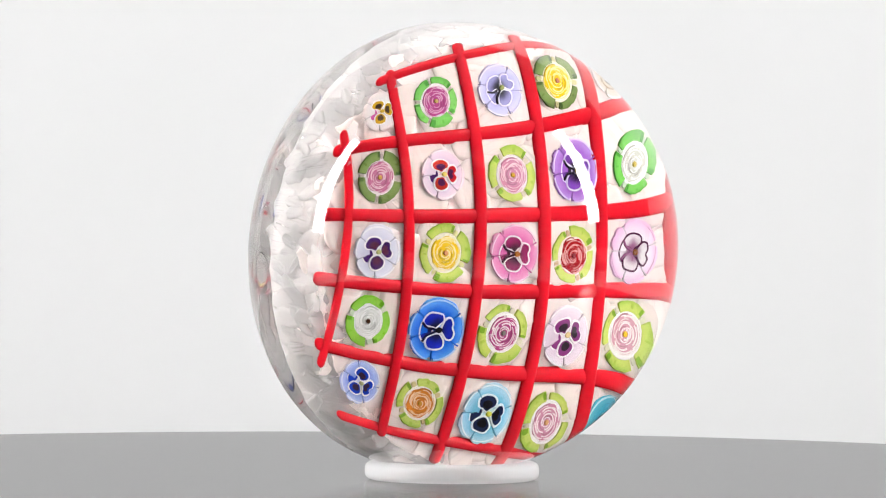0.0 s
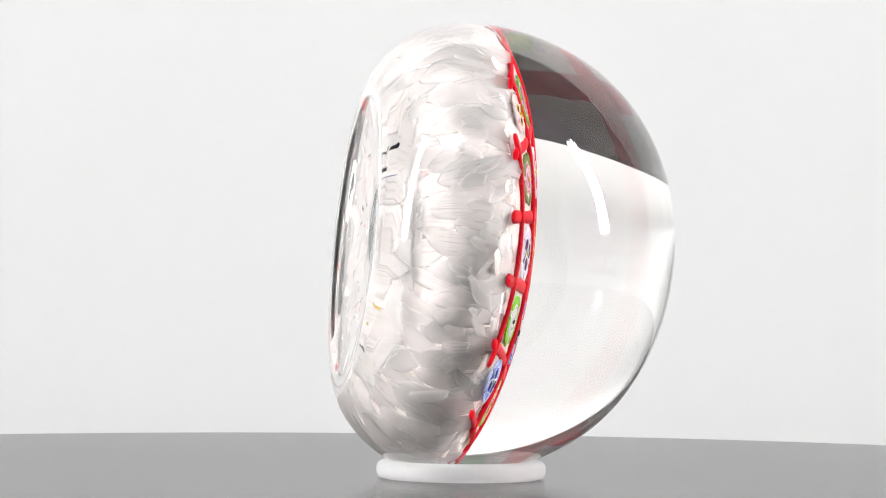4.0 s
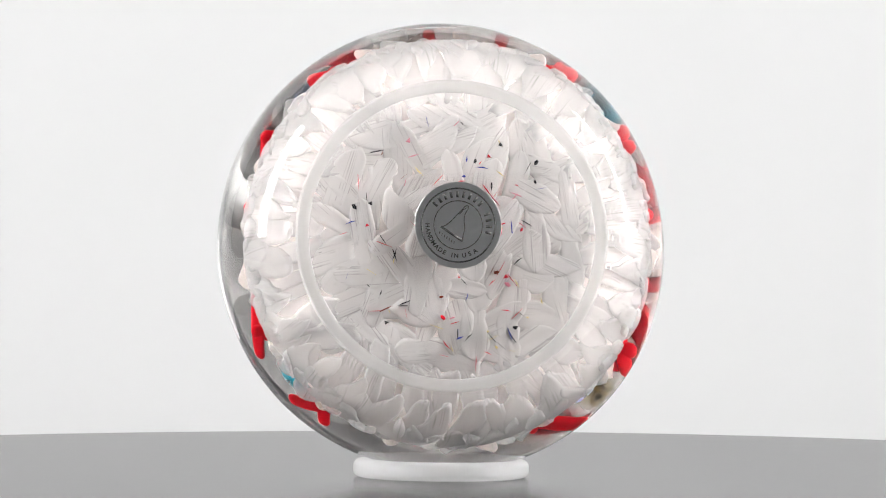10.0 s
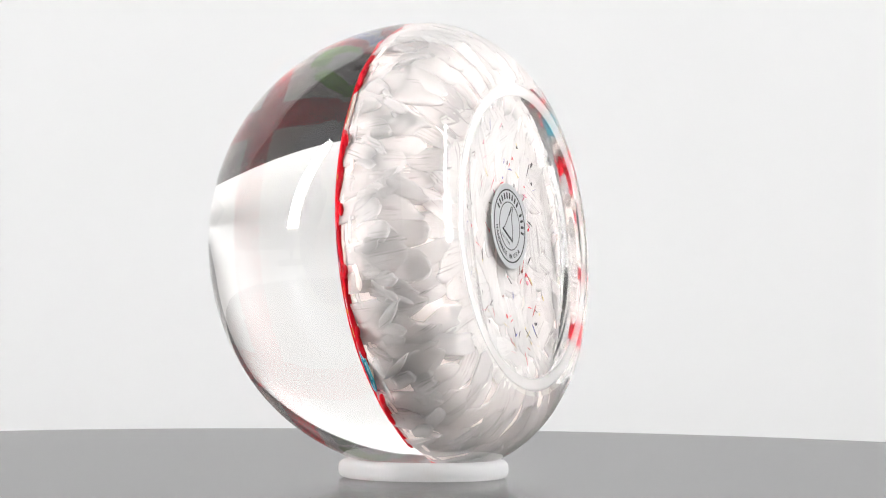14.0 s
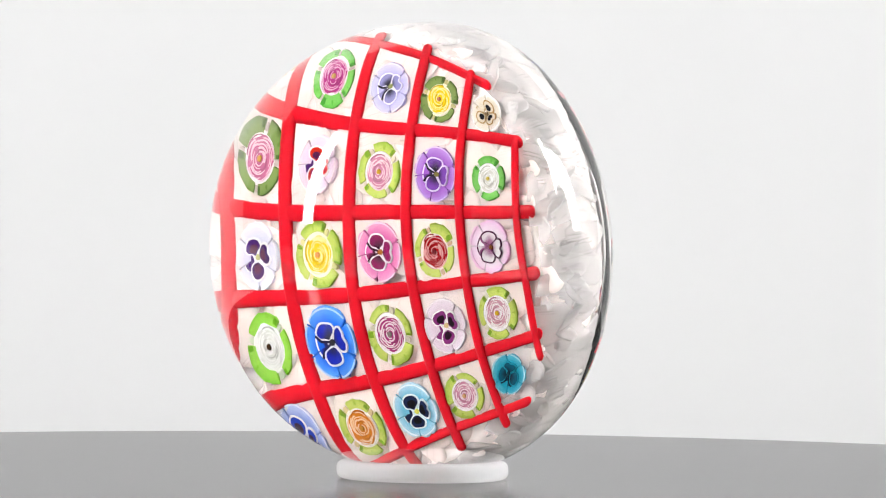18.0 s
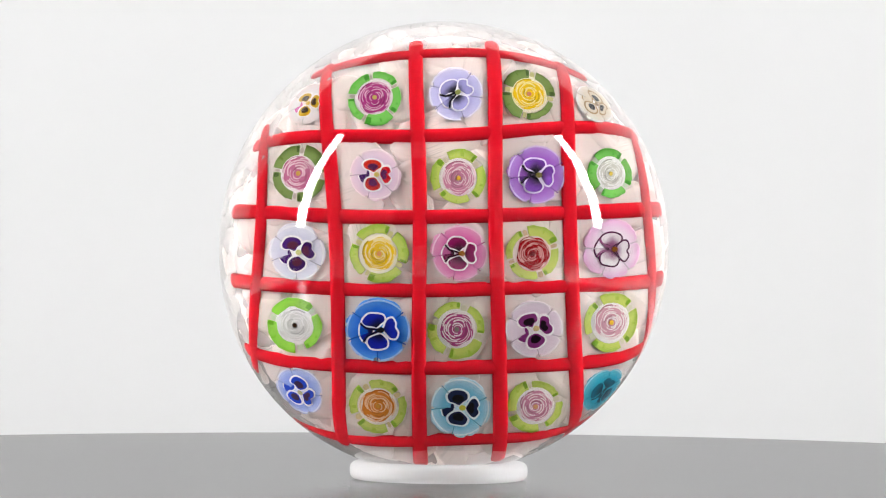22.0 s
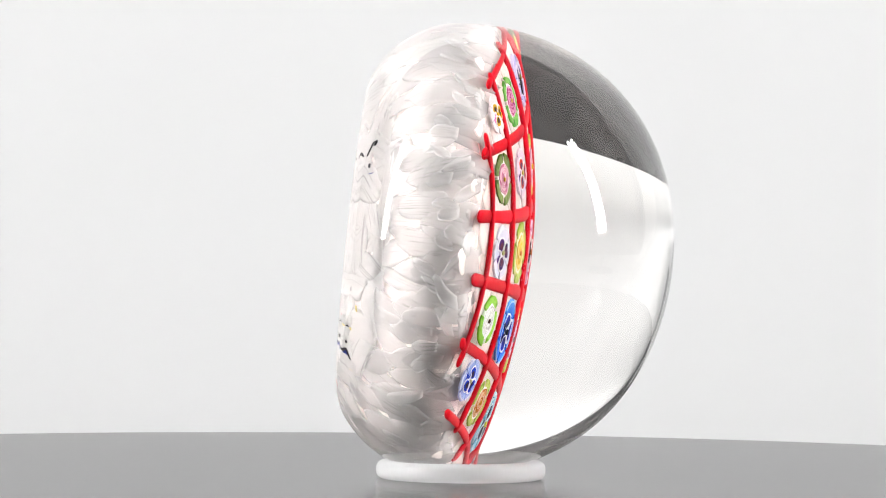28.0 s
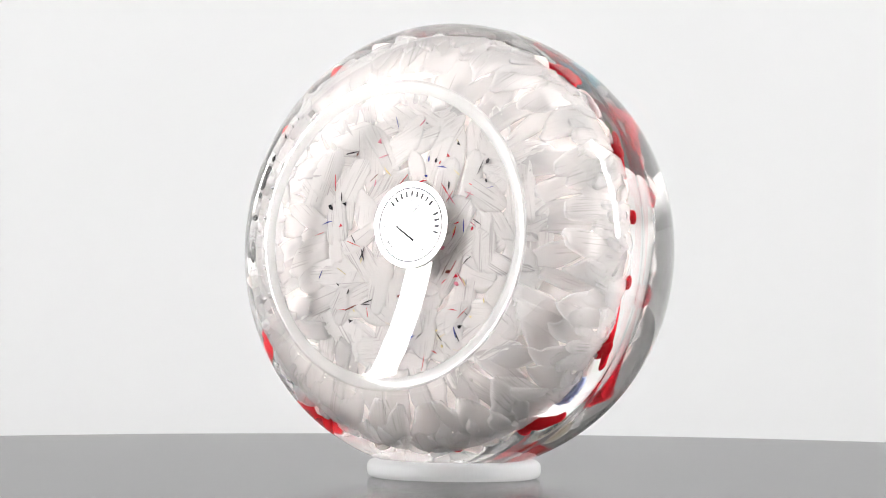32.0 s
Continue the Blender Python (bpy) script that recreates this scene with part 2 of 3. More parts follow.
# ---- turntable and ring ----
def turntable():
    root = new("turntable")
    rim = [(-12, 0), (-12, 165), (-12, 174.5), (-10, 175.5), (-1.5, 175.5), (-0.4, 175), (0, 174)]
    bm = lathe_bm(rim + [(0, r) for r in (160, 140, 115, 90, 65, 40, 20, 0)], 256)
    for v in bm.verts:      # the thin platter is slightly warped towards its rim
        a, out = math.atan2(v.co.y, v.co.x), math.hypot(v.co.x, v.co.y) / 0.1755
        v.co.z += (WARP1 * math.cos(a - WARP1_AT) + WARP2 * math.cos(2 * (a - WARP2_AT))) * MM * max(0.0, out - 0.25) ** 2 / 0.5625
    part("platter", bm, TABLE, root, "dark grey satin round platter", smooth=False)
    part("base", lathe_bm([(-30, 0), (-30, 160), (-12.8, 160), (-12.8, 0)], 96), HOUSING, root, smooth=False)
    return tagged(root, "dark grey satin round turntable on the white sweep", "turntable")


def support_ring():
    prof = []
    for i in range(32):
        a = 2 * math.pi * i / 32
        c, n = math.cos(a), math.sin(a)
        prof.append((1.65 + 1.65 * math.copysign(abs(n) ** 0.7, n), 13.2 + 2.0 * math.copysign(abs(c) ** 0.7, c)))
    bm = lathe_bm(prof, 96, closed=True)
    for v in bm.verts:
        v.co.x *= 1.03
        v.co.y *= 0.985
    ob = mesh_object("support_ring", bm, SILICONE)
    return tagged(ob, "milky white silicone ring holding the paperweight on the turntable", "ring")


# ---- paperweight ----
BALL = 39.6
ASKEW = 3.1


def glass_profile():
    """(y, radius) in mm; -y is the flower side."""
    pts = []
    for i in range(73):
        a = math.pi / 2 * i / 72
        r = BALL - 0.9 * math.cos(a) ** 2 + 0.8 * math.sin(2 * a) ** 2
        pts.append((-r * math.cos(a), r * math.sin(a)))
    back = smooth_chain([(0, BALL), (5.2, 39.1), (9.5, 37.5), (13.2, 34.9), (16.2, 31.6), (17.5, 29.2), (18.0, 27.8)], 12)
    pts += back[1:]
    pts += [(18.02, 27.0), (18.02, 26.2), (17.9, 25.4)]
    for i in range(1, 41):
        s = 1 - i / 40
        pts.append((dish_y(25.2 * s), 25.2 * s))
    pts[0] = (pts[0][0], 0)
    return pts


def dish_y(r):
    """The hollow foot: y in mm at radius r in mm."""
    return 14.0 + 3.7 * (r / 25.2) ** 2


def dome_y(r):
    """Front of the flower ground: y in mm at radius r in mm."""
    return -8.5 + 5.1 * (r / 27.0) ** 2


def on_dome(x, z, lift=0.0):
    """Pose (metres) on the ground's front at x, z in mm, its -y axis along the outward normal."""
    r = math.hypot(x, z)
    slope = 10.2 * r / 27.0 ** 2
    out = Vector((x / r * slope, -1, z / r * slope)) if r > 1e-6 else Vector((0, -1, 0))
    out.normalize()
    side = out.cross(Vector((0, 0, 1))).normalized()
    up = side.cross(out).normalized()
    if side.x < 0:
        side, up = -side, -up
    if up.z < 0:
        up = -up
    back = -out
    m = Matrix(((side.x, back.x, up.x, 0), (side.y, back.y, up.y, 0), (side.z, back.z, up.z, 0), (0, 0, 0, 1)))
    if m.determinant() < 0:
        m = m @ Matrix.Diagonal((-1, 1, 1, 1))
    p = Vector((x, dome_y(r), z)) + out * lift
    return Matrix.Translation(p * MM) @ m


def tube_bm(path, radius, sides=10, flat=1.0, knob=1.0):
    """A round-ended rod along path (mm)."""
    bm = bmesh.new()
    pts = [Vector(p) for p in path]
    first, last = (pts[0] - pts[1]).normalized(), (pts[-1] - pts[-2]).normalized()
    stations = [(pts[0] + first * radius * knob * math.sin(a), radius * knob * math.cos(a)) for a in (1.45, 1.0, 0.5)]
    stations += [(q, radius * (1 + (knob - 1) * max(0, 1 - min(i, len(pts) - 1 - i) / 2.0))) for i, q in enumerate(pts)]
    stations += [(pts[-1] + last * radius * knob * math.sin(a), radius * knob * math.cos(a)) for a in (0.5, 1.0, 1.45)]
    rings = []
    for i, (q, r) in enumerate(stations):
        d = (stations[min(i + 1, len(stations) - 1)][0] - stations[max(i - 1, 0)][0]).normalized()
        a = d.cross(Vector((0, 1, 0))).normalized()
        b = d.cross(a).normalized()
        rings.append([bm.verts.new((q + a * r * math.cos(t) + b * r * flat * math.sin(t)) * MM)
                      for t in (2 * math.pi * k / sides for k in range(sides))])
    for ra, rb in zip(rings, rings[1:]):
        for k in range(sides):
            bm.faces.new((ra[k], ra[(k + 1) % sides], rb[(k + 1) % sides], rb[k]))
    bm.faces.new(rings[0][::-1])
    bm.faces.new(rings[-1])
    bmesh.ops.recalc_face_normals(bm, faces=bm.faces)
    return bm


def through3(a, m, b, t):
    """A quadratic with values a, m, b at t = 0, 0.5, 1."""
    return a * (1 - t) * (1 - 2 * t) + 4 * m * t * (1 - t) + b * t * (2 * t - 1)


def lattice(root):
    # upright rods: x at top, middle and foot; z at top and foot
    upright = ((-26.8, -25.6, -28.0, 17.2, -18.2), (-17.6, -15.3, -14.1, 26.4, -27.0), (-4.5, -4.2, -3.4, 28.7, -29.2),
               (5.9, 6.4, 7.3, 28.7, -28.6), (16.1, 16.1, 18.1, 26.1, -27.5), (26.4, 27.1, 28.6, 16.2, -17.3))
    # lying rods: z at the three places; x at both ends
    lying = ((25.4, 26.9, 25.0, -19.4, 19.4), (14.7, 15.7, 16.3, -27.8, 26.9), (4.8, 4.9, 5.5, -30.5, 29.3),
             (-5.1, -5.0, -4.0, -30.1, 29.5), (-15.3, -15.5, -13.7, -28.4, 28.5), (-26.8, -25.1, -24.6, -22.0, 23.4))
    rng = random.Random(4)
    for k, (a, m, b, s, e) in enumerate(lying + upright):
        standing = k >= len(lying)
        path = []
        wob = rng.uniform(0, 6)
        for i in range(33):
            t = i / 32
            c, along = through3(a, m, b, t) + 0.12 * math.sin(9 * t + wob), s + (e - s) * t
            x, z = (c, along) if standing else (along, c)
            lift = (0.46 if standing else 0.26) + 0.04 * math.sin(14 * t + wob) + 0.06 * max(0.0, math.hypot(x, z) - 27.0)
            path.append((x, dome_y(math.hypot(x, z)) - lift, z))
        part("lattice_rod", tube_bm(path, 1.0, 14, 0.42, 1.0 if standing else 1.1), RED, root, "opaque red glass rod of the lattice")


def plate_bm(outline, h0, h1, inset=0.9, dome=0.0):
    """A flat chip from an outline of (x, z) in mm, from depth h0 to h1 above the ground, soft edged, domed about the origin."""
    bm = bmesh.new()
    cx, cz = sum(p[0] for p in outline) / len(outline), sum(p[1] for p in outline) / len(outline)
    rings = []
    for f, h in ((1.0, h0), (1.0, h0 + 0.6 * (h1 - h0)), (inset, h1)):
        ring = []
        for x, z in outline:
            px, pz = cx + (x - cx) * f, cz + (z - cz) * f
            ring.append(bm.verts.new((px * MM, -(h - dome * (px * px + pz * pz)) * MM, pz * MM)))
        rings.append(ring)
    n = len(outline)
    for ra, rb in zip(rings, rings[1:]):
        for i in range(n):
            bm.faces.new((ra[i], ra[(i + 1) % n], rb[(i + 1) % n], rb[i]))
    mid = bm.verts.new((cx * MM, -(h1 + 0.008 - dome * (cx * cx + cz * cz)) * MM, cz * MM))
    for i in range(n):
        bm.faces.new((rings[-1][i], rings[-1][(i + 1) % n], mid))
    bm.faces.new(rings[0])
    bmesh.ops.recalc_face_normals(bm, faces=bm.faces)
    return bm


def sector(r0, r1, a0, a1, n=9, notch=0.0, rng=None, bow=0.5):
    """Outline of a petal between two radii and two angles (degrees), its outer edge bowed and its corners rounded."""
    out = []
    for i in range(n):
        t = i / (n - 1)
        a = radians(a0 + (a1 - a0) * t)
        r = r1 * (1 - 0.16 * abs(2 * t - 1) ** 4 * bow - notch * math.exp(-((t - 0.5) / 0.09) ** 2))
        if rng:
            r *= 1 + rng.uniform(-0.02, 0.02)
        out.append((r * math.cos(a), r * math.sin(a)))
    for i in range(max(3, n // 2)):
        t = i / (max(3, n // 2) - 1)
        a = radians(a1 + (a0 - a1) * t)
        out.append((r0 * math.cos(a), r0 * math.sin(a)))
    return out


def oval(cx, cz, rx, rz, turn=0.0, notch=0.0, n=20):
    """Outline of an oval, turned about the flower's middle, with a notch in its outer side."""
    out = []
    a = radians(turn)
    for i in range(n):
        t = 2 * math.pi * i / n
        d = min(t, 2 * math.pi - t)
        f = 1 - notch * max(0.0, 1 - d / 0.5)
        x, z = cx + rx * f * math.cos(t), cz + rz * math.sin(t)
        out.append((x * math.cos(a) - z * math.sin(a), x * math.sin(a) + z * math.cos(a)))
    return out


LOBES = (   # back, upper, lower and notched face of a pansy of radius 1
    ((-0.18, 0.10), (-0.34, 0.42), (-0.56, 0.34), (-0.66, 0.10), (-0.65, -0.16), (-0.52, -0.36), (-0.30, -0.38), (-0.16, -0.10)),
    ((-0.02, 0.05), (-0.20, 0.15), (-0.42, 0.20), (-0.50, 0.42), (-0.28, 0.60), (0.04, 0.62), (0.28, 0.50), (0.30, 0.28), (0.12, 0.16)),
    ((0.02, -0.08), (-0.28, -0.14), (-0.44, -0.34), (-0.38, -0.56), (-0.10, -0.66), (0.20, -0.60), (0.30, -0.40), (0.18, -0.22)),
    ((0.15, 0.00), (0.20, 0.17), (0.34, 0.37), (0.55, 0.36), (0.66, 0.17), (0.59, 0.01), (0.66, -0.18), (0.55, -0.37), (0.35, -0.35), (0.22, -0.16)))


def lobe(k, r, turn, rng, grow=1.0):
    """Closed outline of one face of a pansy, in mm."""
    c, n = math.cos(radians(turn)), math.sin(radians(turn))
    pts = [((x + rng.uniform(-0.03, 0.03)) * r * grow, (z + rng.uniform(-0.03, 0.03)) * r * grow) for x, z in LOBES[k]]
    pts = [(x * c - z * n, x * n + z * c) for x, z in pts]
    ring = smooth_chain(pts[-1:] + pts + pts[:2], 4)
    return ring[4:-5]


def pansy(root, where, size, turn, petal, edge, face, line, blotch, heart, label, faces=None, lined=False):
    """A pansy cane: five outer petals and four outlined faces; lined: coloured faces that darken to the middle."""
    rng = random.Random(int(size * 1000 + turn))
    r = size / 2
    base = part("pansy_cane", plate_bm(sector(0.01, r * 0.86, 0, 359, 28), 0.0, 0.30, 0.98, 0.004), tint(edge), root, label, smooth=False)
    base.matrix_basis = where
    around = turn + 22 + rng.uniform(-6, 6)
    for k, span in enumerate((108, 55, 70, 63, 64)):
        part("outer_petal", plate_bm(sector(r * 0.30, r * rng.uniform(0.95, 1.05), around + 0.8, around + span - 0.8, 17, 0.05 * (k % 2), rng, 0.9), 0.1, 0.36 + 0.03 * (k % 2), 0.97, 0.004),
             tint(tuple(0.9 * c for c in petal), tuple(0.85 * c + 0.11 for c in edge), r * 0.55 * MM, r * 1.06 * MM), base, smooth=False)
        crease = [(q * r * math.cos(radians(around + 8 * (q - 0.5) ** 2)), q * r * math.sin(radians(around + 8 * (q - 0.5) ** 2))) for q in (0.5, 0.65, 0.8, 0.95)]
        part("petal_edge", stroke_bm(crease, r * 0.035, False, 0.25, 0.385), tint(tuple(0.62 * c for c in petal)), base, smooth=False)
        part("petal_rim", stroke_bm(arc(r * 0.935, around + 6, around + span - 5, 10), r * 0.05, False, 0.25, 0.378 + 0.03 * (k % 2)), tint(tuple(0.55 * c + 0.38 for c in edge)), base, smooth=False)
        around += span
    tones = faces or (face, face, face, face)
    for k in range(4):
        ring = lobe(k, r, turn, rng, 0.90 if lined else 0.98)
        h = 0.36 + 0.05 * k
        shade = tint(blotch, tones[k], r * 0.16 * MM, r * 0.50 * MM) if lined else tint(tones[k])
        if lined:
            part("petal_face", plate_bm(ring, 0.25, h, 0.98, 0.004), shade, base, smooth=False)
            part("petal_line", stroke_bm(ring, r * 0.056, True, 0.3, h + 0.02), tint(line), base, smooth=False)
            continue
        cx, cz = sum(p[0] for p in ring) / len(ring), sum(p[1] for p in ring) / len(ring)
        part("petal_line", plate_bm([(cx + 1.03 * (x - cx), cz + 1.03 * (z - cz)) for x, z in ring], 0.25, h, 0.98, 0.004), tint(line), base, smooth=False)
        part("petal_face", plate_bm([(cx + 0.84 * (x - cx), cz + 0.84 * (z - cz)) for x, z in ring], 0.3, h + 0.02, 0.98, 0.004), shade, base, smooth=False)
        if k:
            part("petal_blotch", plate_bm([(0.86 * cx + 0.50 * (x - cx), 0.86 * cz + 0.50 * (z - cz)) for x, z in ring], 0.3, h + 0.035, 0.98, 0.004), tint(blotch), base, smooth=False)
    if lined:     # dark creases between the back face and its neighbours
        c, n = math.cos(radians(turn)), math.sin(radians(turn))
        for way in (1, -1):
            pts = smooth_chain([(-0.50, 0.30), (-0.42, 0.20), (-0.34, 0.12), (-0.16, 0.07), (0.06, 0.0)], 4)
            part("petal_crease", stroke_bm([((x * c - way * z * n) * r, (x * n + way * z * c) * r) for x, z in pts], r * 0.065, False, 0.3, 0.50), tint(blotch), base, smooth=False)
    part("flower_heart", plate_bm(oval(0.08 * r, 0, r * 0.11, r * 0.09, turn), 0.4, 0.62, 0.9), tint(heart), base, smooth=False)
    return base


def rose(root, where, size, turn, leaf, leaf_dark, cup, petal, pale, heart, label, gaps=4):
    """A rose cane: a ring of green leaves round a cup of curled petals."""
    rng = random.Random(int(size * 1000 + turn))
    r = size / 2
    milk = tuple(0.2 * c + 0.72 for c in cup)
    base = part("rose_cane", plate_bm(sector(0.01, r * 0.72, 0, 359, 28), 0.0, 0.28, 0.98, 0.004), tint(milk), root, label, smooth=False)
    base.matrix_basis = where
    step = 360 / gaps
    for k in range(gaps):
        w = rng.uniform(0.08, 0.20) * step
        a0, a1 = turn + k * step + w, turn + (k + 1) * step - 0.25 * w
        tip = r * rng.uniform(0.92, 1.05)
        part("leaf", plate_bm(sector(r * rng.uniform(0.62, 0.74), tip, a0, a1, 12, 0.0, rng, 0.15), 0.05, 0.31, 0.98, 0.004),
             tint(tuple(0.92 * c + 0.05 for c in leaf), tuple(0.25 * c + 0.75 * d for c, d in zip(leaf, leaf_dark)), r * 0.82 * MM, r * 1.04 * MM), base, smooth=False)
        part("leaf_edge", plate_bm(sector(r * rng.uniform(0.70, 0.78), tip * 0.97, a0 + 1, a0 + 1 + rng.uniform(5, 14), 5), 0.2, 0.322, 0.98, 0.004), tint(tuple(0.1 * c + 0.9 * d for c, d in zip(leaf, leaf_dark))), base, smooth=False)
        mid = a0 + (a1 - a0) * rng.uniform(0.25, 0.7)
        part("leaf_vein", plate_bm(sector(r * rng.uniform(0.76, 0.84), tip * rng.uniform(0.9, 0.98), mid, mid + rng.uniform(3, 10), 4), 0.2, 0.322, 0.98, 0.004), tint(tuple(0.6 * c + 0.4 * d for c, d in zip(leaf, leaf_dark))), base, smooth=False)
        part("sepal", plate_bm(sector(r * 0.5, r * 0.90, a0 - w, a0 - 0.15 * w, 5), 0.0, 0.27, 0.97, 0.004), tint(tuple(0.3 * c + 0.25 * d + 0.28 for c, d in zip(pale, leaf))), base, smooth=False)
    wild = rng.uniform(0, 6)
    part("rose_cup", plate_bm([(r * (0.57 + 0.035 * math.sin(5 * b + wild)) * math.cos(b), r * (0.57 + 0.035 * math.sin(5 * b + wild)) * math.sin(b)) for b in (2 * math.pi * i / 36 for i in range(36))], 0.2, 0.34, 0.98, 0.004), tint(tuple(0.9 * c for c in petal)), base, smooth=False)
    lines, deep = tuple(0.6 * c + 0.36 for c in pale), tuple(0.62 * c for c in petal)
    for ring, (r1, n) in enumerate(((0.565, 4), (0.49, 4), (0.42, 3), (0.345, 4), (0.275, 3), (0.205, 3), (0.14, 2))):
        off = rng.uniform(0, 90)
        for k in range(n):
            a = turn + off + 360 * k / n + rng.uniform(-8, 8)
            w = 360 / n * rng.uniform(0.55, 1.05)
            drop, bend = rng.uniform(-0.02, 0.09), rng.uniform(0.0, 0.05)
            ridge = []
            for i in range(9):
                t = i / 8
                b = radians(a + w * t)
                rr = r * (r1 + 0.02 - drop * t + bend * math.sin(math.pi * t))
                ridge.append((rr * math.cos(b), rr * math.sin(b)))
            part("curled_petal", stroke_bm(ridge, r * rng.uniform(0.02, 0.055), False, 0.28, 0.355 + 0.004 * ring), tint(lines) if (ring + k) % 5 else tint(deep), base, smooth=False)
    part("flower_heart", plate_bm(sector(0.01, r * 0.09, 0, 359, 10), 0.3, 0.55, 0.9), tint(heart), base, smooth=False)
    return base


WHITE, CREAM, BLACK = (0.88, 0.87, 0.87), (0.80, 0.72, 0.58), (0.012, 0.010, 0.014)
LIME, LIME_D, OLIVE, OLIVE_D = (0.56, 0.66, 0.14), (0.20, 0.38, 0.03), (0.20, 0.30, 0.06), (0.07, 0.13, 0.03)
GREEN, GREEN_D = (0.20, 0.58, 0.10), (0.07, 0.32, 0.04)


def flowers(root):
    cols = (-20.3, -9.8, 1.1, 11.3, 21.2)
    rows = (20.6, 10.3, -0.1, -10.3, -20.2)

    def at(c, r, dx=0.0, dz=0.0):
        return on_dome(cols[c] + dx, rows[r] + dz, 0.22)

    pansy(root, at(0, 0, 0.5, -0.5), 6.6, 8, WHITE, (0.82, 0.70, 0.70), (0.62, 0.40, 0.02), WHITE, (0.06, 0.03, 0.01), (0.7, 0.5, 0.05), "small pansy cane in yellow, pink and white", ((0.66, 0.16, 0.42), (0.62, 0.40, 0.02), (0.62, 0.40, 0.02), (0.62, 0.40, 0.02)))
    rose(root, at(1, 0, -0.3, -0.1), 7.7, 100, GREEN, GREEN_D, (0.75, 0.45, 0.60), (0.50, 0.06, 0.28), (0.66, 0.16, 0.42), (0.6, 0.45, 0.15), "magenta rose cane on bright green leaves", 5)
    pansy(root, at(2, 0, -0.3, 0.4), 7.6, 35, (0.55, 0.53, 0.82), (0.76, 0.74, 0.92), (0.44, 0.42, 0.78), (0.84, 0.82, 0.9), BLACK, (0.3, 0.33, 0.1), "lavender pansy cane with white lines", lined=True)
    rose(root, at(3, 0, -0.7, 0.2), 7.5, 70, OLIVE, OLIVE_D, (0.86, 0.66, 0.02), (0.92, 0.66, 0.01), (0.90, 0.74, 0.05), (0.6, 0.25, 0.15), "yellow rose cane on dark green leaves", 4)
    pansy(root, at(4, 0, -1.1, -0.6), 6.4, -35, CREAM, WHITE, (0.70, 0.62, 0.48), (0.42, 0.28, 0.12), BLACK, (0.3, 0.2, 0.1), "small cream pansy cane with black blotches")
    rose(root, at(0, 1, 0.0, -0.1), 7.9, 80, OLIVE, OLIVE_D, (0.78, 0.60, 0.66), (0.62, 0.20, 0.36), (0.76, 0.42, 0.55), (0.65, 0.4, 0.1), "pink rose cane on olive green leaves", 4)
    pansy(root, at(1, 1, -0.4, 0.1), 7.0, 0, (0.82, 0.68, 0.82), (0.90, 0.74, 0.80), (0.10, 0.02, 0.16), WHITE, (0.10, 0.015, 0.09), (0.75, 0.65, 0.2), "pink and violet pansy cane with red face", ((0.08, 0.02, 0.16), (0.62, 0.04, 0.02), (0.55, 0.04, 0.03), (0.60, 0.02, 0.03)))
    rose(root, at(2, 1, 0.0, -0.2), 7.4, 30, LIME, LIME_D, (0.80, 0.62, 0.68), (0.68, 0.30, 0.44), (0.80, 0.52, 0.62), (0.7, 0.45, 0.05), "pale pink rose cane on lime green leaves", 4)
    pansy(root, at(3, 1, 0.2, 0.0), 8.0, -5, (0.40, 0.15, 0.60), (0.55, 0.32, 0.76), (0.25, 0.08, 0.48), (0.78, 0.72, 0.86), BLACK, (0.25, 0.22, 0.05), "deep purple pansy cane with pale lines", lined=True)
    rose(root, at(4, 1, 0.1, -0.2), 6.5, 45, GREEN, GREEN_D, WHITE, (0.76, 0.74, 0.70), WHITE, (0.7, 0.55, 0.1), "white rose cane on green leaves", 4)
    pansy(root, at(0, 2, -0.1, -0.4), 7.8, 15, (0.76, 0.76, 0.88), (0.88, 0.88, 0.93), (0.09, 0.025, 0.20), WHITE, (0.14, 0.03, 0.07), (0.55, 0.55, 0.25), "pale lavender pansy cane with dark violet face", ((0.08, 0.02, 0.18), (0.09, 0.025, 0.20), (0.07, 0.02, 0.14), (0.06, 0.015, 0.14)))
    rose(root, at(1, 2, 0.2, -0.1), 7.8, 55, LIME, LIME_D, (0.88, 0.70, 0.12), (0.92, 0.66, 0.03), (0.90, 0.74, 0.16), (0.75, 0.35, 0.15), "golden yellow rose cane on lime leaves", 4)
    pansy(root, at(2, 2, 0.2, 0.1), 8.0, 0, (0.74, 0.18, 0.46), (0.86, 0.46, 0.68), (0.34, 0.02, 0.14), WHITE, (0.04, 0.006, 0.02), (0.45, 0.18, 0.02), "magenta pansy cane with dark maroon face", lined=True)
    rose(root, at(3, 2, -0.1, 0.0), 7.6, 15, LIME, LIME_D, (0.62, 0.10, 0.08), (0.45, 0.012, 0.02), (0.62, 0.06, 0.06), (0.2, 0.02, 0.03), "red rose cane on lime green leaves", 4)
    pansy(root, at(4, 2, 0.2, 0.4), 7.8, -8, (0.90, 0.86, 0.90), (0.74, 0.34, 0.64), (0.92, 0.91, 0.92), (0.10, 0.02, 0.07), (0.30, 0.10, 0.22), (0.25, 0.08, 0.01), "white and magenta pansy cane with dark lines", lined=True)
    rose(root, at(0, 3, -0.1, -0.1), 7.8, 35, (0.32, 0.66, 0.06), (0.16, 0.42, 0.02), WHITE, (0.80, 0.79, 0.78), WHITE, (0.08, 0.035, 0.015), "white rose cane with brown heart on green ring", 3)
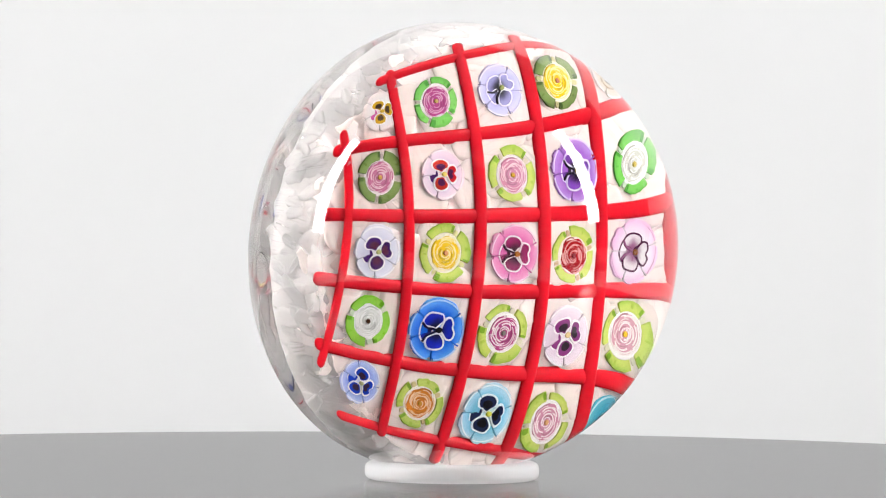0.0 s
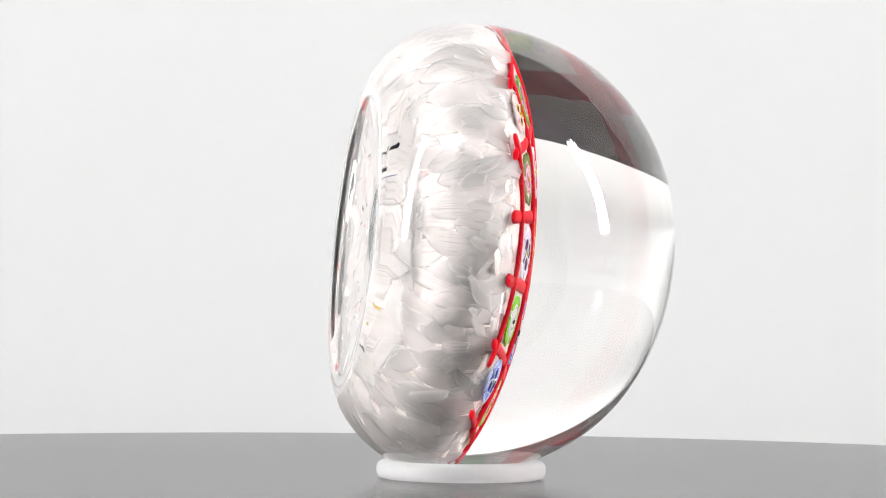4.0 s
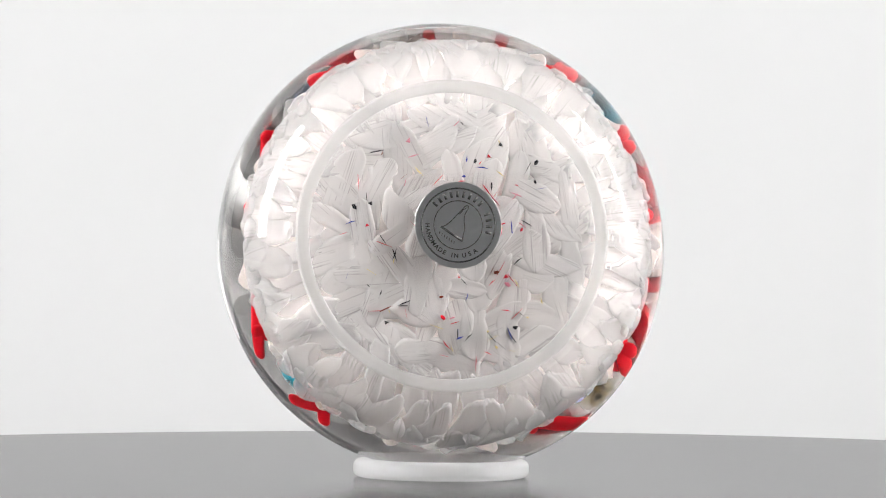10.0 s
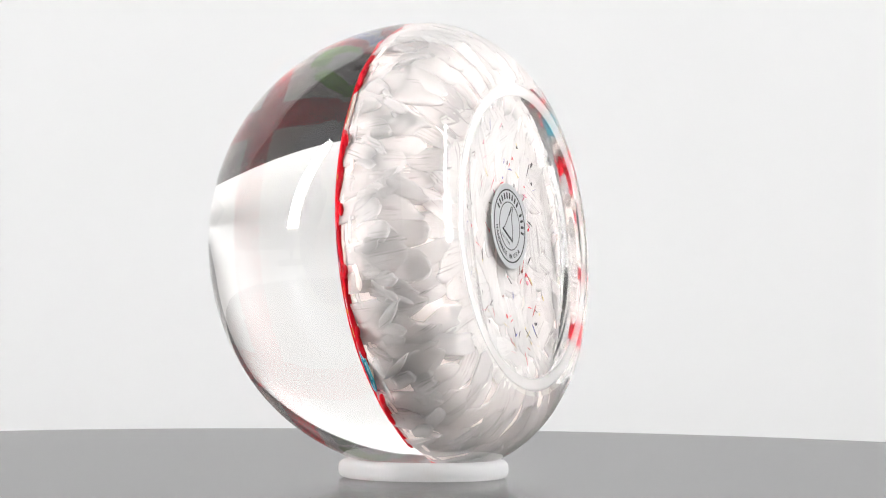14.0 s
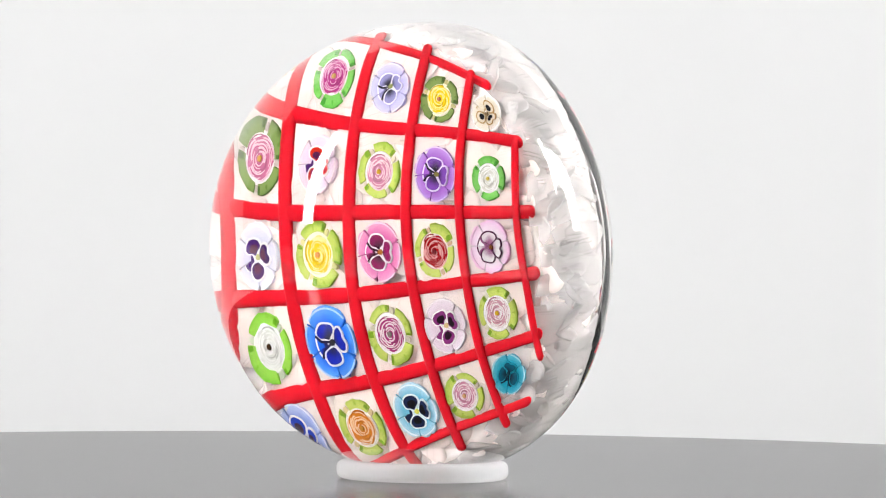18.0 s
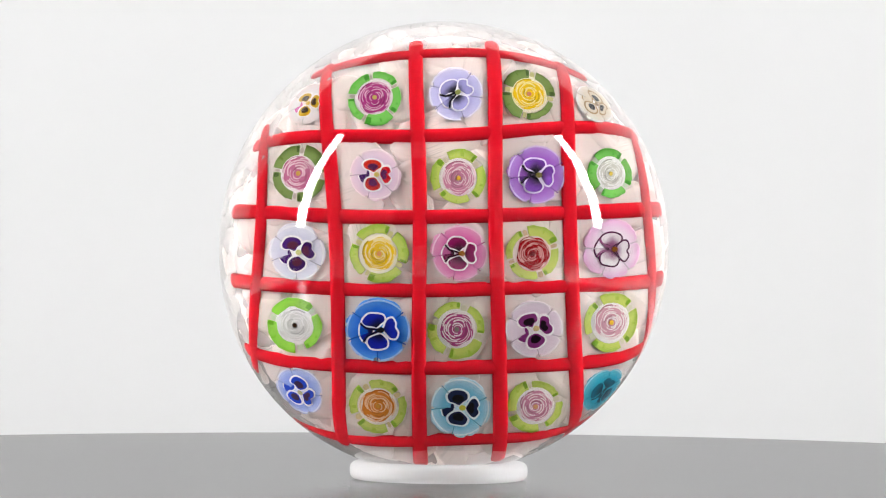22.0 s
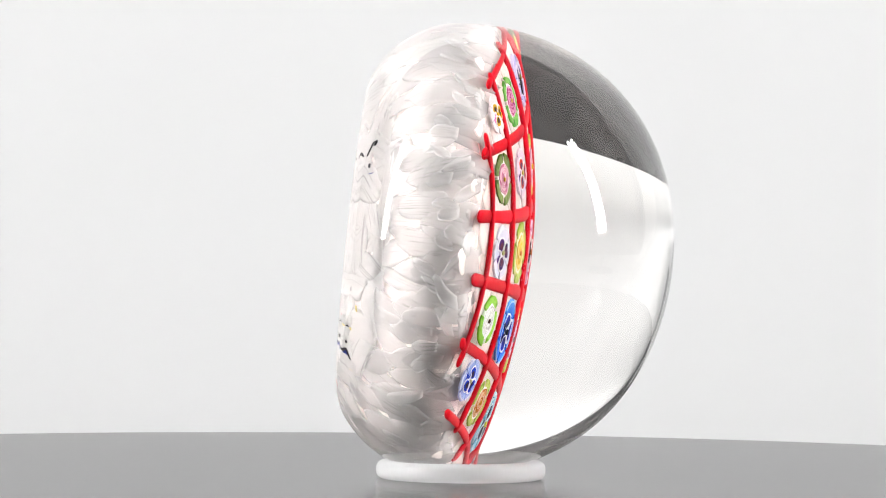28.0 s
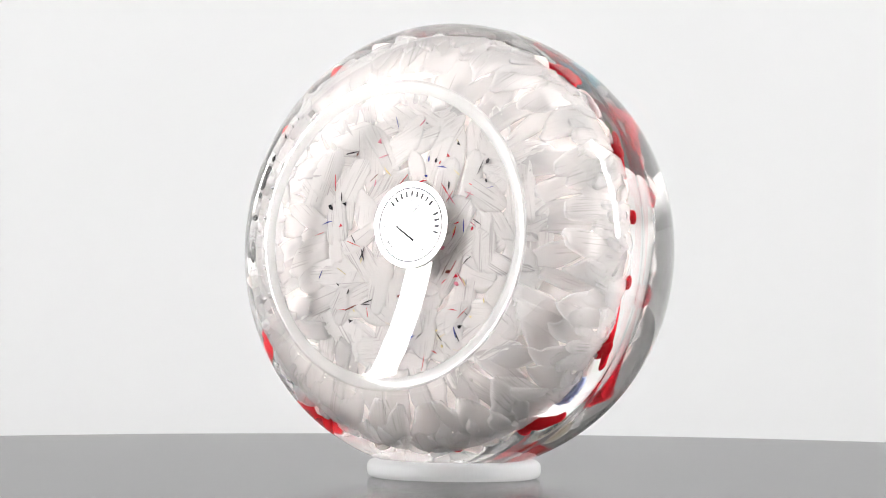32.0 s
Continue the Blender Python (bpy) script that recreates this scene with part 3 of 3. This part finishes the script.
    pansy(root, at(1, 3, 0.3, -0.4), 8.9, 10, (0.012, 0.17, 0.78), (0.06, 0.42, 0.90), (0.015, 0.03, 0.48), WHITE, (0.008, 0.008, 0.05), BLACK, "large bright blue pansy cane with white lines", lined=True)
    rose(root, at(2, 3, 0.0, -0.1), 7.8, 65, LIME, LIME_D, (0.82, 0.72, 0.76), (0.48, 0.08, 0.26), (0.80, 0.62, 0.70), (0.25, 0.22, 0.2), "pink and white striped rose cane on lime leaves", 4)
    pansy(root, at(3, 3, 0.1, 0.1), 7.9, 20, (0.82, 0.70, 0.80), (0.88, 0.82, 0.88), (0.25, 0.04, 0.20), WHITE, (0.02, 0.005, 0.015), (0.7, 0.55, 0.3), "pale mauve pansy cane with plum face")
    rose(root, at(4, 3, 0.1, 1.0), 7.8, 30, LIME, LIME_D, WHITE, (0.70, 0.40, 0.48), (0.80, 0.74, 0.74), (0.72, 0.50, 0.04), "white rose cane with yellow heart on lime leaves", 4)
    pansy(root, at(0, 4, 0.5, 0.6), 7.4, -25, (0.32, 0.42, 0.82), (0.68, 0.74, 0.92), (0.015, 0.06, 0.50), WHITE, (0.05, 0.02, 0.06), (0.5, 0.5, 0.3), "pale blue pansy cane with deep blue face")
    rose(root, at(1, 4, 0.7, -0.6), 7.6, 25, LIME, LIME_D, (0.82, 0.66, 0.52), (0.70, 0.25, 0.03), (0.80, 0.42, 0.10), (0.6, 0.3, 0.05), "orange rose cane on lime green leaves", 4)
    pansy(root, at(2, 4, 0.6, -0.5), 8.1, 0, (0.22, 0.60, 0.80), (0.66, 0.87, 0.93), (0.02, 0.03, 0.09), (0.80, 0.88, 0.9), BLACK, (0.70, 0.68, 0.12), "sky blue pansy cane with black face")
    rose(root, at(3, 4, 0.3, -0.1), 7.4, 15, LIME, LIME_D, (0.84, 0.76, 0.80), (0.68, 0.32, 0.45), (0.82, 0.64, 0.70), (0.7, 0.4, 0.2), "pale pink rose cane on lime leaves", 4)
    pansy(root, at(4, 4, -0.1, 1.3), 7.2, 60, (0.015, 0.36, 0.50), (0.06, 0.52, 0.66), (0.005, 0.14, 0.22), (0.02, 0.30, 0.40), (0.005, 0.03, 0.05), (0.01, 0.06, 0.08), "dark teal pansy cane", lined=True)


def back_y(r):
    """Underside of the opal cushion, rounded over to the side."""
    return 11.2 - 2.2 * (r / 30.0) ** 2 - 0.3 * max(0.0, r - 26.0) ** 1.5


def edge_y(r):
    """The front edge of the cushion, falling away past the lattice."""
    return dome_y(min(r, 29.0)) + 0.55 * max(0.0, r - 29.0)


def frame_at(p, out, grow):
    """Pose with -y along out and z along grow."""
    out = Vector(out).normalized()
    grow = Vector(grow)
    grow = (grow - out * grow.dot(out)).normalized()
    back = -out
    side = back.cross(grow)
    m = Matrix(((side.x, back.x, grow.x, 0), (side.y, back.y, grow.y, 0), (side.z, back.z, grow.z, 0), (0, 0, 0, 1)))
    return Matrix.Translation(Vector(p) * MM) @ m


def flank_r(y):
    """Radius of the opal cushion's side at y, in mm."""
    return float(np.interp(y, (-4.4, -3.0, -0.4, 2.0, 4.5, 6.5, 8.0, 9.2), (28.6, 30.0, 31.3, 31.8, 31.6, 30.8, 29.5, 27.7)))


def opal_petal(root, place, length, width, seed, rise=0.28, lift=0.0, material=None):
    """One opal petal, a round-ended tongue that hugs the surface place(across, along, height) in mm."""
    rng = random.Random(seed)
    nu, nv = 12, 9
    lean, wave, curl = rng.uniform(-0.25, 0.25), rng.uniform(0, 6), rng.uniform(0.5, 2.0)
    crumple, pleats = rng.uniform(0.03, 0.08), rng.uniform(4, 8)
    blunt = rng.uniform(0.45, 0.66)
    base = Vector(place(0, 0, 0))
    z_axis = (Vector(place(0, 0.5, 0)) - base).normalized()
    out = (Vector(place(0, 0, 0.5)) - base).normalized()
    pose_m = frame_at(base, out, z_axis)
    back = pose_m.inverted()
    bm = bmesh.new()
    grids = []
    for side in (1, 0):
        grid = []
        for i in range(nu):
            t = 1 - (1 - i / (nu - 1)) ** 1.7
            w = width / 2 * (1 + 0.1 * math.sin(7 * t + wave)) * (max(0.03, 1 - ((t - blunt) / (1 - blunt)) ** 2.4) ** 0.5 if t > blunt else 1 - 0.3 * (1 - t / blunt) ** 2)
            row = []
            for j in range(nv):
                q = 2 * j / (nv - 1) - 1
                x = q * w + lean * length * t * t
                z = length * (t - 0.5) + 0.5 * q * lean * width
                lip = 0.05 * curl * math.exp(-((abs(q) - 0.8) / 0.14) ** 2)
                h = rise * (0.25 + 0.75 * t) * (1 - 0.5 * q * q) + lip + crumple * math.sin(pleats * q + wave + 3 * t)
                h += lift
                if not side:
                    h = lift - 0.16
                elif i in (0, nu - 1) or j in (0, nv - 1):
                    h -= 0.10 + 0.05
                row.append(bm.verts.new(back @ (Vector(place(x, z, h)) * MM)))
            grid.append(row)
        grids.append(grid)
    f, b = grids
    for i in range(nu - 1):
        for j in range(nv - 1):
            bm.faces.new((f[i][j], f[i][j + 1], f[i + 1][j + 1], f[i + 1][j]))
            bm.faces.new((b[i][j], b[i + 1][j], b[i + 1][j + 1], b[i][j + 1]))
    rim = [(i, 0) for i in range(nu)] + [(nu - 1, j) for j in range(1, nv)] + [(i, nv - 1) for i in range(nu - 2, -1, -1)] + [(0, j) for j in range(nv - 2, 0, -1)]
    for k, (i, j) in enumerate(rim):
        i2, j2 = rim[(k + 1) % len(rim)]
        bm.faces.new((f[i][j], f[i2][j2], b[i2][j2], b[i][j]))
    bmesh.ops.recalc_face_normals(bm, faces=bm.faces)
    ob = part("opal_petal", bm, material or PETAL, root)
    ob.matrix_basis = pose_m
    return ob


def petals(root):
    rng = random.Random(11)

    def flat_place(cx, cz, turn, surface, out):
        c, n = math.cos(turn), math.sin(turn)

        def place(x, z, h):
            px, pz = cx + z * c - x * n, cz + z * n + x * c
            return (px, surface(math.hypot(px, pz)) + out * h, pz)
        return place

    def side_place(a, y0, slant):
        def place(x, z, h):
            y = y0 + z
            r = flank_r(y) + h
            b = a + (x + slant * z) / 30.5
            return (r * math.cos(b), y, r * math.sin(b))
        return place

    seed = 100
    # underside, in rings round the foot
    for r, n, lift in ((27.4, 46, 0.26), (22.0, 36, 0.16), (16.0, 25, 0.26), (10.0, 15, 0.36), (4.0, 6, 0.46)):
        for k in range(n):
            seed += 1
            a = 2 * math.pi * (k + rng.uniform(-0.3, 0.3)) / n + r
            rr = r + rng.uniform(-1.2, 1.2)
            turn = a + rng.choice((-1, 1)) * rng.uniform(0, 1.0) ** 1.3 * 1.6 * (1 if r < 25 else 0.4)
            long = rng.uniform(8, 13) if r < 25 else rng.uniform(6.5, 8.5)
            wide = rng.uniform(3.8, 6.6) if r < 25 else rng.uniform(3.2, 5.4)
            opal_petal(root, flat_place(rr * math.cos(a), rr * math.sin(a), turn, back_y, 1), long, wide, seed, 0.15, lift + rng.uniform(-0.1, 0.12), PETAL if r < 25 else SIDE_PETAL)
    # side: staggered rings of tongues, tips to the back and standing off
    for y0, n, lift, rise in ((1.0, 40, 0.0, 0.18), (3.6, 38, 0.12, 0.28), (5.6, 38, 0.1, 0.34)):
        for k in range(n):
            seed += 1
            a = 2 * math.pi * (k + rng.uniform(-0.3, 0.3) + (0.5 if 2 < y0 < 4 else 0)) / n
            opal_petal(root, side_place(a, y0 + rng.uniform(-0.6, 0.8), rng.uniform(-0.3, 0.3)), rng.uniform(6.0, 8.0), rng.uniform(3.8, 6.4), seed, rise * rng.uniform(0.5, 1.7), lift + rng.uniform(-0.05, 0.1), SIDE_PETAL)
    # small crimped tongues that stand off the side
    for k in range(96):
        seed += 1
        a = 2 * math.pi * (k + rng.uniform(-0.4, 0.4)) / 96
        opal_petal(root, side_place(a, rng.uniform(0.0, 5.6), rng.uniform(-0.8, 0.8)), rng.uniform(2.8, 4.6), rng.uniform(1.6, 3.4), seed, rng.uniform(0.4, 1.1), rng.uniform(0.1, 0.4), SIDE_PETAL)
    # ragged front edge round the lattice
    for k in range(46):
        seed += 1
        a = 2 * math.pi * (k + rng.uniform(-0.35, 0.35)) / 46
        rr = rng.uniform(27.9, 29.8)
        opal_petal(root, flat_place(rr * math.cos(a), rr * math.sin(a), a + rng.uniform(-0.4, 0.4), edge_y, -1), rng.uniform(5.5, 7.5), rng.uniform(3.6, 5.6), seed, 0.25, rng.uniform(-0.9, -0.3), SIDE_PETAL if k % 3 else LIT_GROUND_PETAL)
    # ground seen between the canes
    for r, n in ((4, 4), (10, 10), (16, 15), (21.5, 20), (25.6, 26)):
        for k in range(n):
            seed += 1
            a = 2 * math.pi * (k + rng.uniform(-0.3, 0.3)) / n + 0.3 * r
            opal_petal(root, flat_place(r * math.cos(a), r * math.sin(a), rng.uniform(0, 6.28), dome_y, -1), rng.uniform(8.5, 12) if r < 25 else rng.uniform(6.5, 7.8), rng.uniform(6, 9) if r < 25 else rng.uniform(5, 7), seed, 0.16, rng.uniform(0.12, 0.30), LIT_GROUND_PETAL)


def chips(root):
    """Slivers of coloured cane caught between the petals of the underside."""
    rng = random.Random(5)
    colours = ((0.55, 0.015, 0.03), (0.62, 0.03, 0.06), (0.03, 0.03, 0.035), (0.03, 0.03, 0.035), (0.04, 0.06, 0.30), (0.62, 0.25, 0.32), (0.20, 0.05, 0.03), (0.65, 0.55, 0.25))
    forms = ([(-0.5, -0.25), (0.1, -0.38), (0.6, 0.05), (0.2, 0.35), (-0.4, 0.25)], [(-0.6, -0.1), (0.0, -0.2), (0.7, 0.0), (0.0, 0.14), (-0.5, 0.1)], [(-0.4, -0.3), (0.5, -0.2), (0.1, 0.45)])
    data = []
    for k, c in enumerate(colours):
        for form in forms:
            bm = plate_bm(form, 0, 0.25, 0.8)
            me = bpy.data.meshes.new("cane_chip")
            bm.to_mesh(me)
            bm.free()
            me.materials.append(tint(c))
            data.append(me)
    r0, a0 = 12.0, 1.0
    for k in range(112):
        r, a = 21.5 * math.sqrt(rng.uniform(0.08, 1)), rng.uniform(0, 2 * math.pi)
        if k % 3 == 0:      # clumps
            r, a = r0 + rng.uniform(-2, 2), a0 + rng.uniform(-0.12, 0.12)
        r0, a0 = r, a
        ob = new("cane_chip", rng.choice(data))
        ob.parent = root
        p = (r * math.cos(a), back_y(r) + rng.uniform(0.35, 0.75), r * math.sin(a))
        thin = rng.random() < 0.6
        grow = rng.uniform(0.6, 1.35)
        ob.matrix_basis = frame_at(p, (0, 1, 0), (rng.uniform(-1, 1), 0, rng.uniform(-1, 1))) @ Matrix.Diagonal((grow * (2.0 if thin else 0.9), 1, grow * (0.28 if thin else 0.8), 1))


def stroke_bm(points, width, closed=False, h0=0.10, h1=0.13):
    """A printed line along (x, z) points in mm."""
    bm = bmesh.new()
    n = len(points)
    rows = []
    for i, (x, z) in enumerate(points):
        a = points[(i - 1) % n] if closed or i else points[i]
        b = points[(i + 1) % n] if closed or i < n - 1 else points[i]
        d = Vector((b[0] - a[0], b[1] - a[1])).normalized()
        nx, nz = -d.y * width / 2, d.x * width / 2
        rows.append([bm.verts.new((px * MM, -h * MM, pz * MM)) for px, pz, h in ((x + nx, z + nz, h0), (x + nx, z + nz, h1), (x - nx, z - nz, h1), (x - nx, z - nz, h0))])
    pairs = list(zip(rows, rows[1:])) + ([(rows[-1], rows[0])] if closed else [])
    for a, b in pairs:
        for k in range(4):
            bm.faces.new((a[k], a[(k + 1) % 4], b[(k + 1) % 4], b[k]))
    if not closed:
        bm.faces.new(rows[0])
        bm.faces.new(rows[-1])
    bmesh.ops.recalc_face_normals(bm, faces=bm.faces)
    return bm


def arc(r, a0, a1, n):
    return [(r * math.cos(radians(a0 + (a1 - a0) * i / n)), r * math.sin(radians(a0 + (a1 - a0) * i / n))) for i in range(n + 1)]


def letters_bm(word, radius, a0, a1, height):
    """Letters standing on an arc, their heads towards the middle."""
    bm = bmesh.new()
    for k, ch in enumerate(word):
        a = a0 + (a1 - a0) * k / max(1, len(word) - 1)
        if ch == " ":
            continue
        cu = bpy.data.curves.new("letter", "FONT")
        cu.body, cu.size, cu.align_x, cu.align_y, cu.extrude, cu.offset = ch, height * 1.4, "CENTER", "CENTER", 0.012, 0.025
        tmp = bpy.data.objects.new("letter", cu)
        me = bpy.data.meshes.new_from_object(tmp)
        turn = radians(a + 90)
        m = Matrix.Rotation(-turn, 4, "Y") @ Matrix.Rotation(radians(90), 4, "X")
        place = Matrix.Translation((radius * math.cos(radians(a)) * MM, -0.118 * MM, radius * math.sin(radians(a)) * MM))
        me.transform(place @ Matrix.Diagonal((MM, MM, MM, 1)) @ m)
        bm.from_mesh(me)
        bpy.data.objects.remove(tmp)
        bpy.data.curves.remove(cu)
        bpy.data.meshes.remove(me)
    return bm


def foil_label(root):
    prof = [(0.05, 0), (0.05, 7.5), (-0.06, 7.6), (-0.10, 7.55), (-0.10, 0)]
    ob = part("foil_label", lathe_bm(prof, 72, "Y"), SILVER, root, "round silver foil label with black print", smooth=False)
    ob.matrix_basis = Matrix.Translation((-1.4 * MM, (dish_y(0) + 0.62) * MM, 2.2 * MM)) @ pose(0, 0, 0, 0, 0, 180)
    part("printed_ring", stroke_bm(arc(6.45, 0, 354, 60), 0.26, True), INK, ob)
    part("printed_ring", stroke_bm(arc(4.25, 0, 354, 60), 0.16, True), INK, ob)
    # maker's name as plain bars round the upper arc
    for k in range(14):
        a = 138 - 152 * k / 13
        if k == 9:
            continue
        part("printed_bar", stroke_bm([(4.85 * math.cos(radians(a)), 4.85 * math.sin(radians(a))), (5.95 * math.cos(radians(a)), 5.95 * math.sin(radians(a)))], 0.44), INK, ob)
    for word, a0, a1 in (("HANDMADE", 181, 243), ("IN", 258, 266), ("USA", 281, 303)):
        part("printed_word", letters_bm(word, 5.4, a0, a1, 0.78), INK, ob, "black printed word", smooth=False)
    bell = smooth_chain([(-3.0, -0.35), (-2.2, -0.05), (-1.2, 0.75), (-0.1, 1.9), (0.7, 2.7), (1.25, 3.3), (1.75, 3.35), (1.7, 2.8), (1.2, 1.9), (1.05, 0.8), (1.15, -0.6), (0.85, -1.9), (0.75, -2.75)], 5)
    part("printed_emblem", stroke_bm(bell, 0.17), INK, ob)
    part("printed_emblem", stroke_bm([(-3.05, -0.3), (-1.2, -1.5), (0.8, -2.8)], 0.42), INK, ob)
    part("printed_emblem", stroke_bm([(0.2, 1.9), (1.0, 2.75), (1.6, 3.1)], 0.12), INK, ob)
    for k in range(7):
        x = -3.3 + 0.42 * k
        z = -1.6 - 0.28 * k
        part("printed_bar", stroke_bm([(x, z), (x + 0.1, z + 0.45)], 0.14), INK, ob)
    return ob


def paperweight():
    root = new("paperweight")
    glass = part("glass_body", lathe_bm(glass_profile(), 224, "Y"), GLASS, root, "clear polished domed glass")
    glass.visible_shadow = False
    for v in glass.data.vertices:      # the hand-made body swells a little low on one side
        d = Vector((v.co.x, 0, v.co.z))
        if d.length > 1e-6:
            f = max(0.0, d.normalized().dot(Vector((-0.6, 0, -0.8)))) ** 3 * min(1, d.length / 0.03)
            v.co.x *= 1 + 0.022 * f
            v.co.z *= 1 + 0.022 * f
    part("foot_rim", lathe_bm([(18.00, 24.9), (18.08, 25.0), (18.11, 25.8), (18.09, 26.6), (18.00, 27.2), (17.8, 27.0), (17.85, 25.4)], 128, "Y", True), FROST, root, "frosted ground glass foot rim")
    # opal cushion
    prof = [(dome_y(r) + 0.35, r) for r in np.linspace(0, 28.6, 20)] + [(y, flank_r(y) - 0.7) for y in (-2.2, -0.9, 0.5, 2.5, 4.6, 6.4, 7.6)] + [(back_y(r) - 0.6, r) for r in (26.5, 24, 20, 15, 9, 0)]
    part("opal_ground", lathe_bm(prof, 64, "Y"), CUSHION, root, "pinkish white opal glass ground")
    lattice(root)
    flowers(root)
    foil_label(root)
    petals(root)
    chips(root)
    # the flower ground stands a little askew in the glass
    askew = pose(0, 0, 0, 0, 0, ASKEW)
    for ob in root.children:
        if not ob.name.startswith(("glass_body", "foot_rim", "foil_label")):
            ob.matrix_basis = askew @ ob.matrix_basis
    return tagged(root, "clear domed glass paperweight with flower canes in a red lattice", "paperweight")


def build():
    studio()
    strip_light(-0.5, -0.175, 0.10, 0.57, 0.055, 18)
    strip_light(0.5, -0.115, 0.10, 0.54, 0.055, 168)
    return turntable(), support_ring(), paperweight()


def motions(disc, ring, weight):
    rows = []
    for t in range(0, 33):
        spin = pose(0, 0, 0, 0, 0, TURN_RATE * (t - FRONT_TIME))
        rows.append((t, spin))
    walk(disc, rows)
    walk(ring, [(t, s @ Matrix.Translation(RING_AT)) for t, s in rows])
    walk(weight, [(t, s @ Matrix.Translation(SPHERE_AT) @ pose(0, 0, 0, LEAN)) for t, s in rows])


motions(*build())
